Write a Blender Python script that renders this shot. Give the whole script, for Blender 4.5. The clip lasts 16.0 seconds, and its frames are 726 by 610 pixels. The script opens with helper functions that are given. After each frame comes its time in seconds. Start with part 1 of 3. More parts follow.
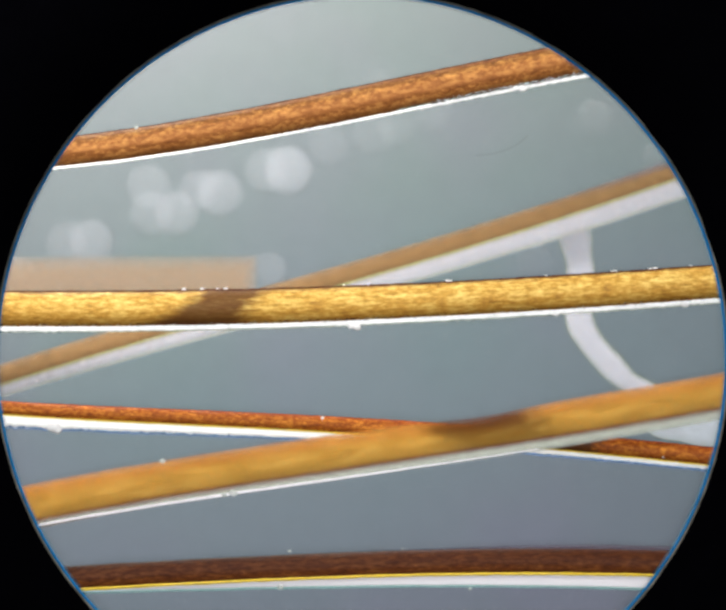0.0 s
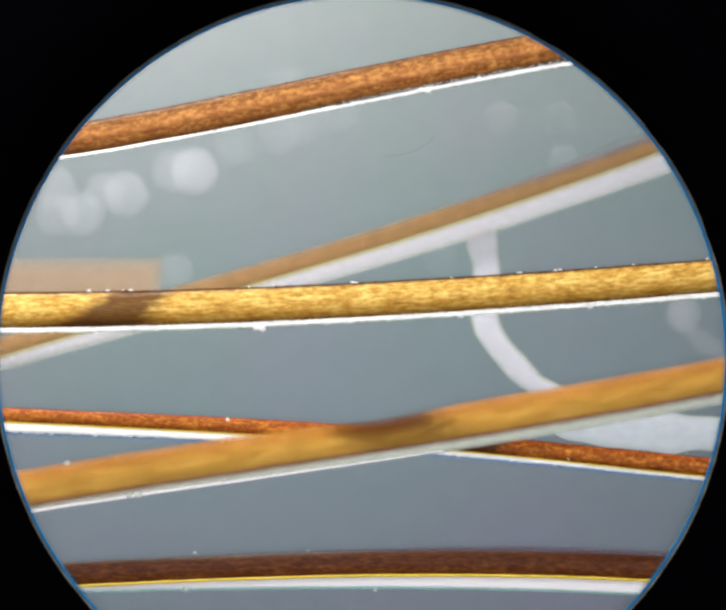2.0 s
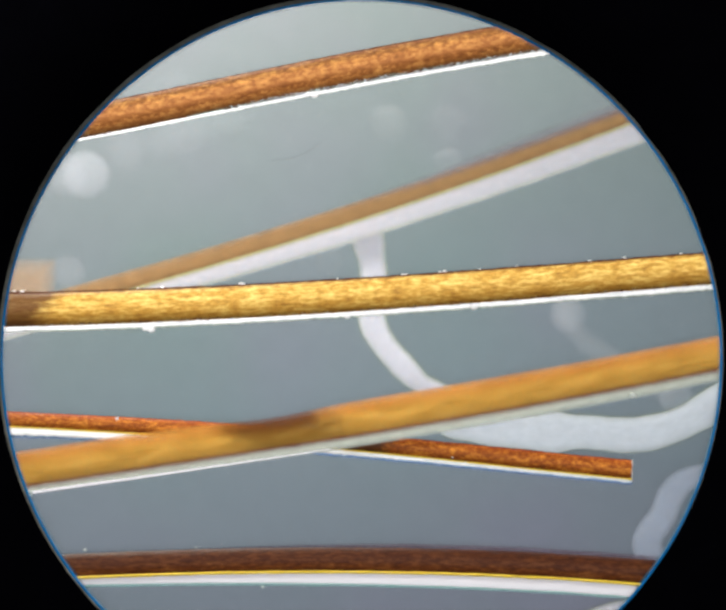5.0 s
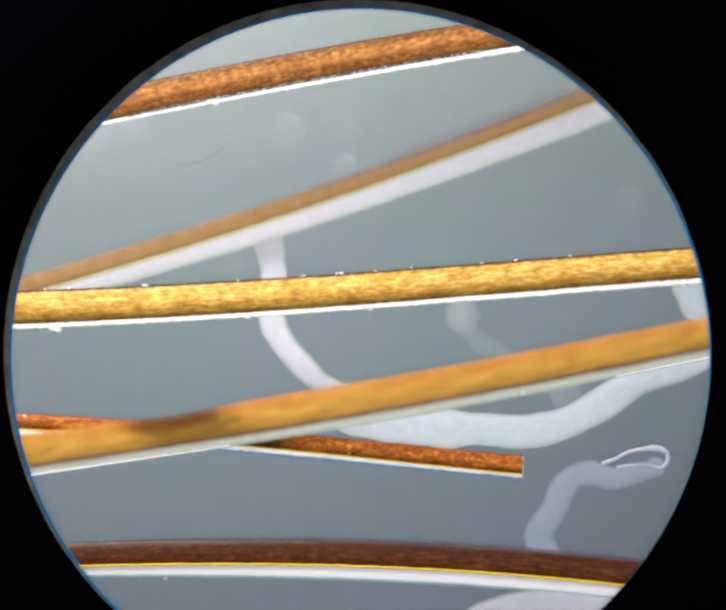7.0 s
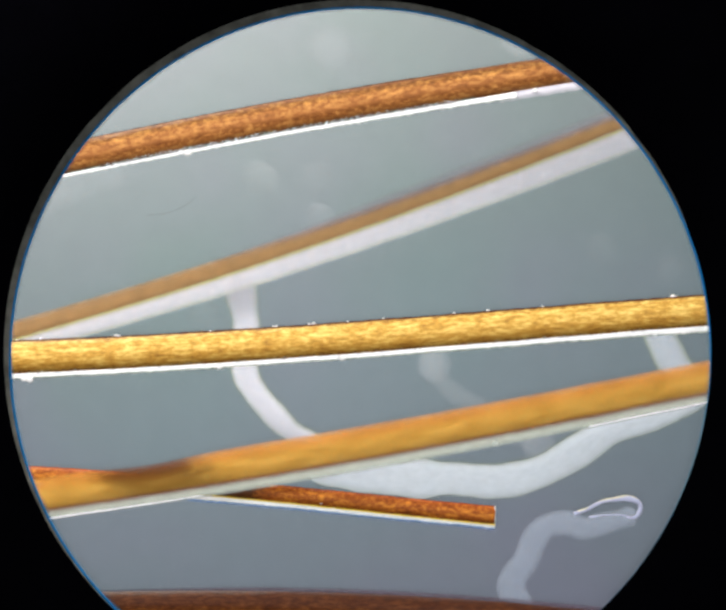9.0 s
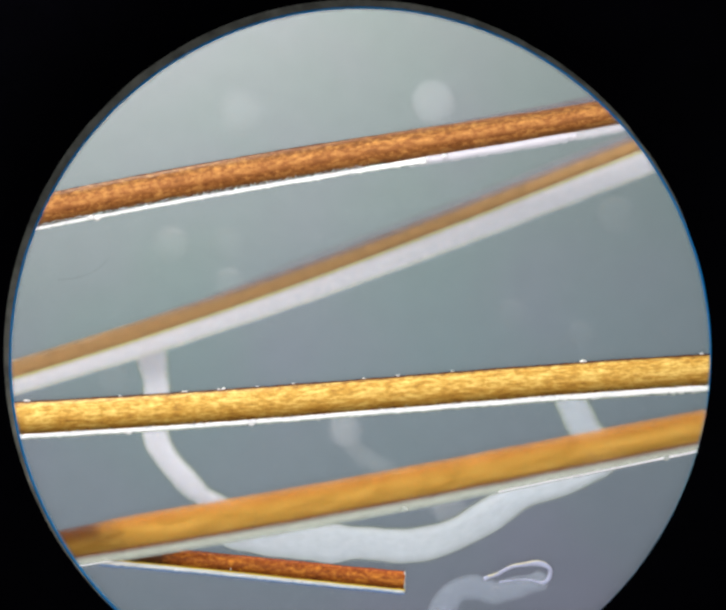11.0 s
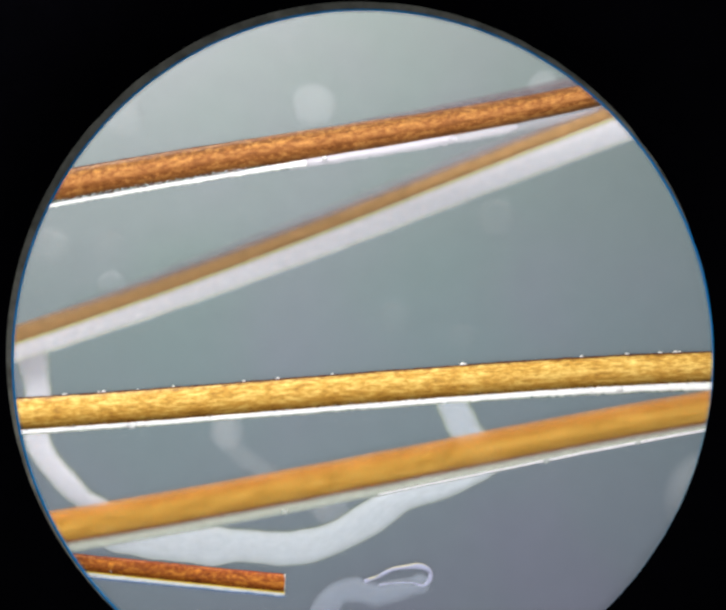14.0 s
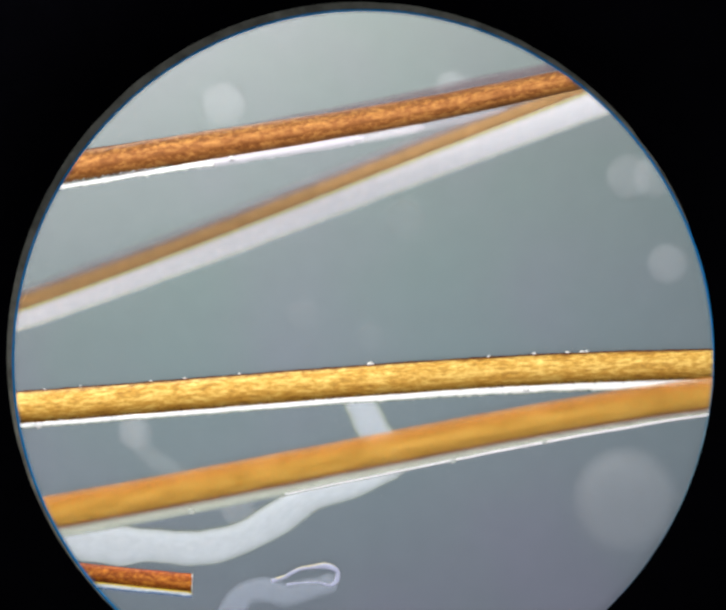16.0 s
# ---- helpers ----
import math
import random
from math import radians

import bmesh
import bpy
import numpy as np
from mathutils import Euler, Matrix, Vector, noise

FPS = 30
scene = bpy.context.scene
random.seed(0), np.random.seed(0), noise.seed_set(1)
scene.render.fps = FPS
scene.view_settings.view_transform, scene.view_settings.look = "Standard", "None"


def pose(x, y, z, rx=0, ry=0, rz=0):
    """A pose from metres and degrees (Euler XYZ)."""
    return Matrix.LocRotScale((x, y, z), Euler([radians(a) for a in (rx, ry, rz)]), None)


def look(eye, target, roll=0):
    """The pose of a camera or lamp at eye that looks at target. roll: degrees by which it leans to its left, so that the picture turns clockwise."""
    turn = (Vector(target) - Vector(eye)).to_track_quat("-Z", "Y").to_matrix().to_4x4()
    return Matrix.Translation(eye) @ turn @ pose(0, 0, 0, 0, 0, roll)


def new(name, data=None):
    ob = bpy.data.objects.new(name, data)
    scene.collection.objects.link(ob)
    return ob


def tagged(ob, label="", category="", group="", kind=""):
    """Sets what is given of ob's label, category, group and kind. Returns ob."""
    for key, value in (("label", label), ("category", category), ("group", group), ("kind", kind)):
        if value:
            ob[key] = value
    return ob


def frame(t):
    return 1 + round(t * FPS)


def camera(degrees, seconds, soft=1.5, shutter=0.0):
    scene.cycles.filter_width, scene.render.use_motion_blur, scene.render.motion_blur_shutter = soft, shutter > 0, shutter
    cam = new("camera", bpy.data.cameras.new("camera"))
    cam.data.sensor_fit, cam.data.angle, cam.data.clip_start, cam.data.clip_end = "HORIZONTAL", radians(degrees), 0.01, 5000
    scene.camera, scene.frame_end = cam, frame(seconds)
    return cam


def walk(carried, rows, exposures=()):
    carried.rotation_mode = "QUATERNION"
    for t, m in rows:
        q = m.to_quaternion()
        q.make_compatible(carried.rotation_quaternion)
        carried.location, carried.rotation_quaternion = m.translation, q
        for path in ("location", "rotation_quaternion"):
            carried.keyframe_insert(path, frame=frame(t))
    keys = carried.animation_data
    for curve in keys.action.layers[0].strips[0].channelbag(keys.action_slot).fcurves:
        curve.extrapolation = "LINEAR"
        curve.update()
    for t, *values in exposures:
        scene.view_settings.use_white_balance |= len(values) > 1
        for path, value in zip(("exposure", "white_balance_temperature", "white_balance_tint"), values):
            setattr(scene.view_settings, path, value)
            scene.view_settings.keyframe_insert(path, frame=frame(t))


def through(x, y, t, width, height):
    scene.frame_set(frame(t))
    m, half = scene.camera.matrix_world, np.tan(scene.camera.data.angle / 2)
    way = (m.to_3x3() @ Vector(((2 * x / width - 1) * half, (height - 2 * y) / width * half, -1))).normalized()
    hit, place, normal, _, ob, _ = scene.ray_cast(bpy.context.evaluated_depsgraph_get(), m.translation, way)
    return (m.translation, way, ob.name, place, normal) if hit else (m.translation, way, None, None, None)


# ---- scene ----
# Units are camera pixels at the slide, taken as thousandths of a millimetre, enlarged by U.
U = 1e-3
D = 29938.6                      # eye to specimen plane, units
cam = camera(3.0, 16.0, soft=3.2)
scene.cycles.transparent_max_bounces = 64
NEAR = D / 1.05                  # the eye stood a little closer at first

# way of the slide on the stage: seconds, units right, units up
STAGE = [(0.0, 710.0, 2.0), (0.5, 667.5, 1.4), (1.0, 605.3, -0.2), (1.5, 558.5, -1.1), (2.0, 514.9, -1.3),
         (2.5, 485.9, -1.4), (3.0, 469.7, -1.5), (3.5, 448.6, -2.0), (4.0, 406.4, -2.4), (4.2, 373.4, -2.4),
         (6.3, 160.2, -0.5), (6.5, 130.2, -0.5), (7.0, 64.0, -0.3), (7.5, 11.4, 0.4), (8.0, 0.0, 0.0),
         (8.5, 2.6, -18.9), (9.0, 3.8, -108.7), (9.2, 3.2, -161.7), (11.3, -225.8, -249.6), (11.5, -245.8, -249.6),
         (12.0, -311.0, -249.9), (12.5, -356.5, -249.7), (13.0, -383.9, -248.6), (13.5, -412.9, -251.8),
         (14.0, -455.2, -251.0), (14.5, -513.3, -248.0), (15.0, -571.3, -249.3), (15.5, -620.4, -250.3),
         (16.0, -656.7, -249.7)]


def eye(t, x, y, z):
    return t, pose(x * U, y * U, z * U)


walk(cam, [eye(0.0, -0.9, -5, NEAR), eye(4.2, -0.9, -5, NEAR), eye(6.3, 0, 0, D), eye(12.5, 0, 0, D),
           eye(14.5, -6, 5, D), eye(16.0, -6, 5, D)],
     [(0.0, -0.11), (4.2, -0.11), (6.3, -0.13), (16.0, -0.13)])

# ---- light: unseen lamps added overhead, at two sides and under the slide, in a dim room ----
world = bpy.data.worlds.new("room")
scene.world = world
world.use_nodes = True
world.node_tree.nodes["Background"].inputs[0].default_value = (0.75, 0.85, 1.0, 1)
world.node_tree.nodes["Background"].inputs[1].default_value = 0.06


def lamp(name, x, y, z, size, power, colour, aim=(0, 0, 0)):
    data = bpy.data.lights.new(name, "AREA")
    data.shape, data.size, data.energy, data.color = "DISK", size * U, power, colour
    ob = new(name, data)
    ob.matrix_world = look((x * U, y * U, z * U), [a * U for a in aim])
    return ob


# added fill above the eye, so that shadows fall out of sight
overhead_fill = lamp("fill_above_eye", 0, -60, D + 600, 300, 28, (0.985, 0.99, 0.97), (0, 20, 0))
overhead_fill.data.spread = radians(13)
lamp("lamp_rear", -800, 2300, 2500, 2400, 200, (1.0, 0.96, 0.90), (0, 0, -100))
lamp("lamp_front", 200, -2500, 2000, 1200, 5, (0.90, 0.95, 1.0), (0, 0, 0))
# added unseen lamp that brightens the plate's upper end
lamp("fill_under_slide", -830, 1920, -1380, 800, 228, (1.0, 0.99, 0.87), (-540, 580, -2500))


# ---- materials ----
def nodes_of(name):
    m = bpy.data.materials.new(name)
    m.use_nodes = True
    return m, m.node_tree.nodes, m.node_tree.links, m.node_tree.nodes["Principled BSDF"]


def noise_at(n, l, source, scale, stretch=(1, 1, 1), detail=4, rough=0.6):
    mp = n.new("ShaderNodeMapping")
    mp.inputs["Scale"].default_value = stretch
    l.new(source, mp.inputs["Vector"])
    t = n.new("ShaderNodeTexNoise")
    t.inputs["Scale"].default_value, t.inputs["Detail"].default_value, t.inputs["Roughness"].default_value = scale, detail, rough
    l.new(mp.outputs["Vector"], t.inputs["Vector"])
    return t.outputs["Fac"]


def ramp(n, l, fac, stops):
    r = n.new("ShaderNodeValToRGB")
    while len(r.color_ramp.elements) < len(stops):
        r.color_ramp.elements.new(0.5)
    for e, (p, c) in zip(r.color_ramp.elements, stops):
        e.position, e.color = p, (*c, 1)
    l.new(fac, r.inputs["Fac"])
    return r.outputs["Color"]


def math_node(n, l, op, a, b):
    m = n.new("ShaderNodeMath")
    m.operation = op
    for socket, v in zip(m.inputs, (a, b)):
        if isinstance(v, (int, float)):
            socket.default_value = v
        else:
            l.new(v, socket)
    return m.outputs[0]


def mixed(n, l, fac, a, b, kind="MIX"):
    m = n.new("ShaderNodeMix")
    m.data_type, m.blend_type = "RGBA", kind
    for i, v in ((0, fac), (6, a), (7, b)):
        if isinstance(v, (int, float)):
            m.inputs[i].default_value = v
        elif isinstance(v, tuple):
            m.inputs[i].default_value = (*v, 1)
        else:
            l.new(v, m.inputs[i])
    return m.outputs[2]


def fibre_material(name, dark, mid, light, shade_patches=(), shade_colour=(0.05, 0.018, 0.006), grain=1.0, sheen=0.12, weave=((1.7, 18.0), (5.0, 32.0)), ragged=1.2, shade_profile=(), cover=1.0):
    """Pigmented keratin: long streaks, fine granules; shade painted as dark patches at crossings (place, half width,
    lean, narrowing and fading across).
    """
    m, n, l, p = nodes_of(name)
    uv = n.new("ShaderNodeUVMap").outputs["UV"]
    streak = noise_at(n, l, uv, 1.0, (*weave[0], 1), 5, 0.6)
    grains = noise_at(n, l, uv, 1.0, (*weave[1], 1), 3, 0.65)
    blotch = noise_at(n, l, uv, 1.0, (1.2, 4.0, 1), 4, 0.55)
    f = math_node(n, l, "ADD", math_node(n, l, "MULTIPLY", streak, 0.38 * (0.4 + 0.6 * grain)), math_node(n, l, "MULTIPLY", grains, 0.54 * grain))
    f = math_node(n, l, "ADD", f, math_node(n, l, "MULTIPLY", blotch, 0.22 + 0.77 * (1 - grain)))
    c = ramp(n, l, f, [(0.40, dark), (0.55, mid), (0.71, light)])
    # light and shade across the round shaft, painted into its colour
    if shade_profile:
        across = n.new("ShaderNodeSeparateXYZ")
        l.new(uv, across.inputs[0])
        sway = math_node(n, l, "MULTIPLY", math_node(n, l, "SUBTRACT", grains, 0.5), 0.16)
        c = mixed(n, l, 1.0, c, ramp(n, l, math_node(n, l, "ADD", across.outputs[1], sway), shade_profile), "MULTIPLY")
    # dark patches painted in for the shade at fibre crossings
    if shade_patches:
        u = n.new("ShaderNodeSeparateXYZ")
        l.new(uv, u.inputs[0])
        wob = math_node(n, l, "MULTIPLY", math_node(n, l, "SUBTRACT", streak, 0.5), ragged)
        for at, half, lean, taper, fade in shade_patches:
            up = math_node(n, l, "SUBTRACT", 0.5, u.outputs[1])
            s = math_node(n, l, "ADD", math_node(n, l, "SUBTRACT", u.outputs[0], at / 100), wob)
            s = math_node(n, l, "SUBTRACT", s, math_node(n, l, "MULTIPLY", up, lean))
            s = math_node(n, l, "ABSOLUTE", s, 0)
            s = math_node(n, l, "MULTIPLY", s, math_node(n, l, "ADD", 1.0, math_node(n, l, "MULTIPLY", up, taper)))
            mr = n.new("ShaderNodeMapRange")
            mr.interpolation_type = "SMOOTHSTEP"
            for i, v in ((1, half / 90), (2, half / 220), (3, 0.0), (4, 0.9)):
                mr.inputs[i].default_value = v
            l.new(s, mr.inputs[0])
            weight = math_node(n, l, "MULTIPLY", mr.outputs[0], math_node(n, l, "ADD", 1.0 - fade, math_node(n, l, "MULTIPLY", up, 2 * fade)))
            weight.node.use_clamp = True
            c = mixed(n, l, weight, c, shade_colour)
    l.new(c, p.inputs["Base Color"])
    p.inputs["Roughness"].default_value = 0.5
    p.inputs["Specular IOR Level"].default_value = sheen
    b = n.new("ShaderNodeBump")
    b.inputs["Strength"].default_value, b.inputs["Distance"].default_value = 0.7, 3 * U
    l.new(grains, b.inputs["Height"])
    l.new(b.outputs[0], p.inputs["Normal"])
    if cover < 1:
        mx = n.new("ShaderNodeMixShader")
        mx.inputs[0].default_value = cover
        l.new(n.new("ShaderNodeBsdfTransparent").outputs[0], mx.inputs[1])
        l.new(p.outputs[0], mx.inputs[2])
        l.new(mx.outputs[0], n["Material Output"].inputs["Surface"])
    return m


def pale_material(name, colour, through=0.12, rough=0.4, bump=0.3):
    """Strips for edge glare, pale grains, dust or bleached plant fibre: white, part of the light goes through."""
    m, n, l, p = nodes_of(name)
    uv = n.new("ShaderNodeUVMap").outputs["UV"]
    g = noise_at(n, l, uv, 1.0, (3, 6, 1), 4, 0.6)
    c = ramp(n, l, g, [(0.3, tuple(a * 0.82 for a in colour)), (0.6, colour)])
    l.new(c, p.inputs["Base Color"])
    p.inputs["Roughness"].default_value = rough
    t = n.new("ShaderNodeBsdfTranslucent")
    l.new(c, t.inputs["Color"])
    mx = n.new("ShaderNodeMixShader")
    mx.inputs[0].default_value = through
    l.new(p.outputs[0], mx.inputs[1])
    l.new(t.outputs[0], mx.inputs[2])
    l.new(mx.outputs[0], n["Material Output"].inputs["Surface"])
    b = n.new("ShaderNodeBump")
    b.inputs["Strength"].default_value, b.inputs["Distance"].default_value = bump, 2 * U
    l.new(g, b.inputs["Height"])
    l.new(b.outputs[0], p.inputs["Normal"])
    return m


def film_material(name, colour, cover, mottle=0.0):
    """A thin clear film that lets most light through and scatters a share of it."""
    m, n, l, p = nodes_of(name)
    p.inputs["Base Color"].default_value = (*colour, 1)
    if mottle:
        g = noise_at(n, l, n.new("ShaderNodeUVMap").outputs["UV"], 1.0, (4.0, 5.0, 1), 4, 0.6)
        l.new(ramp(n, l, g, [(0.36, tuple(a * (1 - mottle) for a in colour)), (0.64, tuple(a * (1 + mottle) for a in colour))]), p.inputs["Base Color"])
    p.inputs["Roughness"].default_value = 0.8
    p.inputs["Specular IOR Level"].default_value = 0.1
    t = n.new("ShaderNodeBsdfTransparent")
    mx = n.new("ShaderNodeMixShader")
    mx.inputs[0].default_value = cover
    l.new(t.outputs[0], mx.inputs[1])
    l.new(p.outputs[0], mx.inputs[2])
    l.new(mx.outputs[0], n["Material Output"].inputs["Surface"])
    return m


def plain_material(name, colour, rough, metal=0.0, spread=0.15):
    m, n, l, p = nodes_of(name)
    tc = n.new("ShaderNodeTexCoord").outputs["Object"]
    g = noise_at(n, l, tc, 0.02 / U, (1, 1, 1), 5, 0.6)
    l.new(ramp(n, l, g, [(0.3, tuple(a * (1 - spread) for a in colour)), (0.7, tuple(a * (1 + spread) for a in colour))]), p.inputs["Base Color"])
    p.inputs["Roughness"].default_value, p.inputs["Metallic"].default_value = rough, metal
    p.inputs["Specular IOR Level"].default_value = 0.0
    return m


# tone stops across each shaft imitate how light falls through it
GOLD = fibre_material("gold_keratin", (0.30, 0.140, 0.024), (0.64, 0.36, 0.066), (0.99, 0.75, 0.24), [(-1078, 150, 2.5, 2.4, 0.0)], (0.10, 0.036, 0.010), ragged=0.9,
                      shade_profile=[(0.05, (0.42, 0.34, 0.30)), (0.11, (0.95, 0.92, 0.9)), (0.20, (1.0, 1.0, 1.0)), (0.28, (0.92, 0.86, 0.78)), (0.36, (0.78, 0.68, 0.54)), (0.45, (0.62, 0.53, 0.42))])
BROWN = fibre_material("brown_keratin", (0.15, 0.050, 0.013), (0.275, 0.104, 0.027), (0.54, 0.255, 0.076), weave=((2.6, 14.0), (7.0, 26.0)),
                       shade_profile=[(0.05, (0.62, 0.58, 0.85)), (0.13, (0.72, 0.76, 0.80)), (0.19, (1.12, 1.12, 1.0)), (0.25, (1.08, 1.06, 1.0)), (0.29, (0.70, 0.60, 0.52)), (0.34, (1.0, 0.98, 0.95)), (0.44, (0.86, 0.84, 0.86))])
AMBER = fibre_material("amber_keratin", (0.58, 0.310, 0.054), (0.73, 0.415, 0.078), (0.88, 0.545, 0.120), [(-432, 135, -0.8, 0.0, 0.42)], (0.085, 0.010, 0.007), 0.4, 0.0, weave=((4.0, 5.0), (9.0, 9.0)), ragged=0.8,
                       shade_profile=[(0.03, (0.93, 0.64, 0.74)), (0.15, (1.0, 0.90, 0.90)), (0.32, (1.04, 1.02, 1.0)), (0.60, (1.02, 1.04, 1.06)), (0.76, (0.92, 0.94, 1.12)), (0.88, (0.64, 0.50, 0.9))], cover=0.27)
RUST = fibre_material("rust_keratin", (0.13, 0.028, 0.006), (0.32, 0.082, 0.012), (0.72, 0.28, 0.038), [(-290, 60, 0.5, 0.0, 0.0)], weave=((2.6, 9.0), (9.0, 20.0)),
                      shade_profile=[(0.05, (1.0, 0.62, 0.72)), (0.14, (1.08, 0.98, 0.95)), (0.26, (1.05, 1.08, 1.0)), (0.36, (0.78, 0.72, 0.66)), (0.46, (0.52, 0.44, 0.42))])
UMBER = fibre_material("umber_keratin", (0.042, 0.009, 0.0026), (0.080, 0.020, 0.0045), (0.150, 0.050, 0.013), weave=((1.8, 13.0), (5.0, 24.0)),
                       shade_profile=[(0.05, (0.62, 0.58, 0.62)), (0.16, (0.78, 0.72, 0.72)), (0.28, (1.0, 1.0, 1.0)), (0.36, (1.7, 1.8, 1.9)), (0.44, (1.2, 1.2, 1.2))])
TAN = film_material("tan_keratin", (0.495, 0.30, 0.135), 0.30, 0.20)
# dark colour of the painted edge shade, also used for the grit
EDGE_DARK = plain_material("edge_shade", (0.07, 0.02, 0.012), 0.7)
EDGE_RED = plain_material("red_edge_shade", (0.30, 0.065, 0.022), 0.7)
RIM = pale_material("white_edge_glare", (0.97, 0.98, 0.985), 0.02, 0.4, 0.15)
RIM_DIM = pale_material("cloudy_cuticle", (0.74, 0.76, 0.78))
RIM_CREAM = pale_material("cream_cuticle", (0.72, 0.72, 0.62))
YELLOW = pale_material("yellow_lens_fringe", (0.90, 0.64, 0.03))
HAZE_OLIVE = film_material("olive_haze", (0.17, 0.125, 0.15), 0.19)
HAZE_EDGE = film_material("red_edge_haze", (0.16, 0.045, 0.05), 0.09)
HAZE_UMBER = film_material("umber_haze", (0.12, 0.07, 0.10), 0.15)
HAZE_LILAC = film_material("lilac_edge_glare", (0.82, 0.80, 0.88), 0.30)
HAZE_GREY = film_material("grey_haze", (0.27, 0.25, 0.29), 0.13)
HAZE_WHITE = film_material("white_haze", (0.78, 0.79, 0.86), 0.23, 0.015)
HAZE_LINT = film_material("lint_haze", (0.80, 0.81, 0.90), 0.22, 0.05)
HAZE_BRIGHT = film_material("bright_haze", (0.86, 0.92, 1.0), 0.29, 0.04)
HAZE_RIM = film_material("rim_haze", (0.95, 0.93, 0.99), 0.72)
HAZE_CREAM = film_material("cream_haze", (0.68, 0.73, 0.66), 0.23, 0.10)
HAZE_DIM = film_material("dim_haze", (0.66, 0.72, 0.84), 0.13, 0.05)
HAZE_LAVENDER = film_material("lavender_haze", (0.54, 0.61, 0.74), 0.15, 0.06)
HAZE_VEIL = film_material("lilac_veil", (0.82, 0.80, 0.88), 0.12)
HAZE_MIST = film_material("lilac_mist", (0.60, 0.58, 0.66), 0.07)
# films that imitate the lens's colour fringes
FRINGE_BLUE = film_material("blue_fringe", (0.14, 0.42, 1.0), 0.20)
FRINGE_AQUA = film_material("aqua_fringe", (0.40, 0.88, 0.78), 0.12)
FRINGE_TEAL = film_material("teal_fringe", (0.26, 0.58, 0.58), 0.07)
FRINGE_LIME = film_material("lime_fringe", (0.68, 0.76, 0.44), 0.055)
HAZE_FAINT = film_material("faint_haze", (0.8, 0.82, 0.86), 0.012)
BOKEH = film_material("clear_bokeh", (0.78, 0.81, 0.89), 0.058)
BOKEH_MILKY = film_material("milky_bokeh", (0.78, 0.81, 0.89), 0.042)
BOKEH_SOFT = film_material("soft_bokeh", (0.78, 0.81, 0.89), 0.027)
GLINT = film_material("bokeh_glint", (0.90, 0.92, 0.95), 0.014)
GLINT_FAINT = film_material("faint_glint", (0.90, 0.92, 0.95), 0.006)
BOKEH_PALE = film_material("pale_bokeh", (0.78, 0.81, 0.89), 0.011)
BOKEH_DIM = film_material("dim_bokeh", (0.78, 0.81, 0.89), 0.026)
BOKEH_FAINT = film_material("faint_bokeh", (0.85, 0.87, 0.9), 0.004)
SPECK = pale_material("bright_dust", (0.95, 0.95, 0.97), 0.2, 0.2)
BLACK = plain_material("black_anodised", (0.0004, 0.0004, 0.0007), 1.0)
GREY_EDGE = plain_material("lit_wall_grey", (0.078, 0.078, 0.070), 0.6, 0.0, 0.5)
BLUE_EDGE = plain_material("blue_lens_fringe", (0.003, 0.095, 0.26), 0.5)
PLATE = plain_material("matte_grey_plate", (0.0905, 0.111, 0.125), 0.9, 0, 0.03)
pn, pl = PLATE.node_tree.nodes, PLATE.node_tree.links
# colour drift of the light over the round field, painted into the plate
tint = ramp(pn, pl, noise_at(pn, pl, pn.new("ShaderNodeTexCoord").outputs["Object"], 0.0016 / U, (1, 1, 1), 2, 0.5), [(0.3, (0.92, 0.99, 0.96)), (0.5, (0.97, 0.98, 0.98)), (0.7, (1.04, 0.95, 1.04))])
slope = pn.new("ShaderNodeSeparateXYZ")
pl.new(pn.new("ShaderNodeTexCoord").outputs["Object"], slope.inputs[0])
lean = math_node(pn, pl, "ADD", math_node(pn, pl, "MULTIPLY", slope.outputs[1], 0.5 * 1e-3 / U), math_node(pn, pl, "MULTIPLY", slope.outputs[0], -0.12 * 1e-3 / U))
fade = ramp(pn, pl, math_node(pn, pl, "ADD", lean, 0.5), [(0.15, (1.03, 0.965, 1.15)), (0.42, (0.97, 0.99, 1.07)), (0.62, (0.99, 1.0, 0.975)), (0.82, (1.08, 1.0, 0.97))])
tint = mixed(pn, pl, 1.0, tint, fade, "MULTIPLY")
pl.new(mixed(pn, pl, 1.0, pn["Color Ramp"].outputs[0], tint, "MULTIPLY"), pn["Principled BSDF"].inputs["Base Color"])
GLASS = film_material("slide_glass", (0.8, 0.85, 0.85), 0.015)


# ---- mesh helpers ----
def mesh_of(name, verts, faces, uvs, smooth=True):
    me = bpy.data.meshes.new(name)
    me.from_pydata([(x * U, y * U, z * U) for x, y, z in verts], [], faces)
    lay = me.uv_layers.new(name="UVMap")
    for loop in me.loops:
        lay.data[loop.index].uv = uvs[loop.vertex_index]
    for poly in me.polygons:
        poly.use_smooth = smooth
    me.update()
    return me


def part(name, me, material, parent, label=""):
    me.materials.append(material)
    ob = new(name, me)
    ob.parent = parent
    if label:
        ob["label"] = label
    return ob


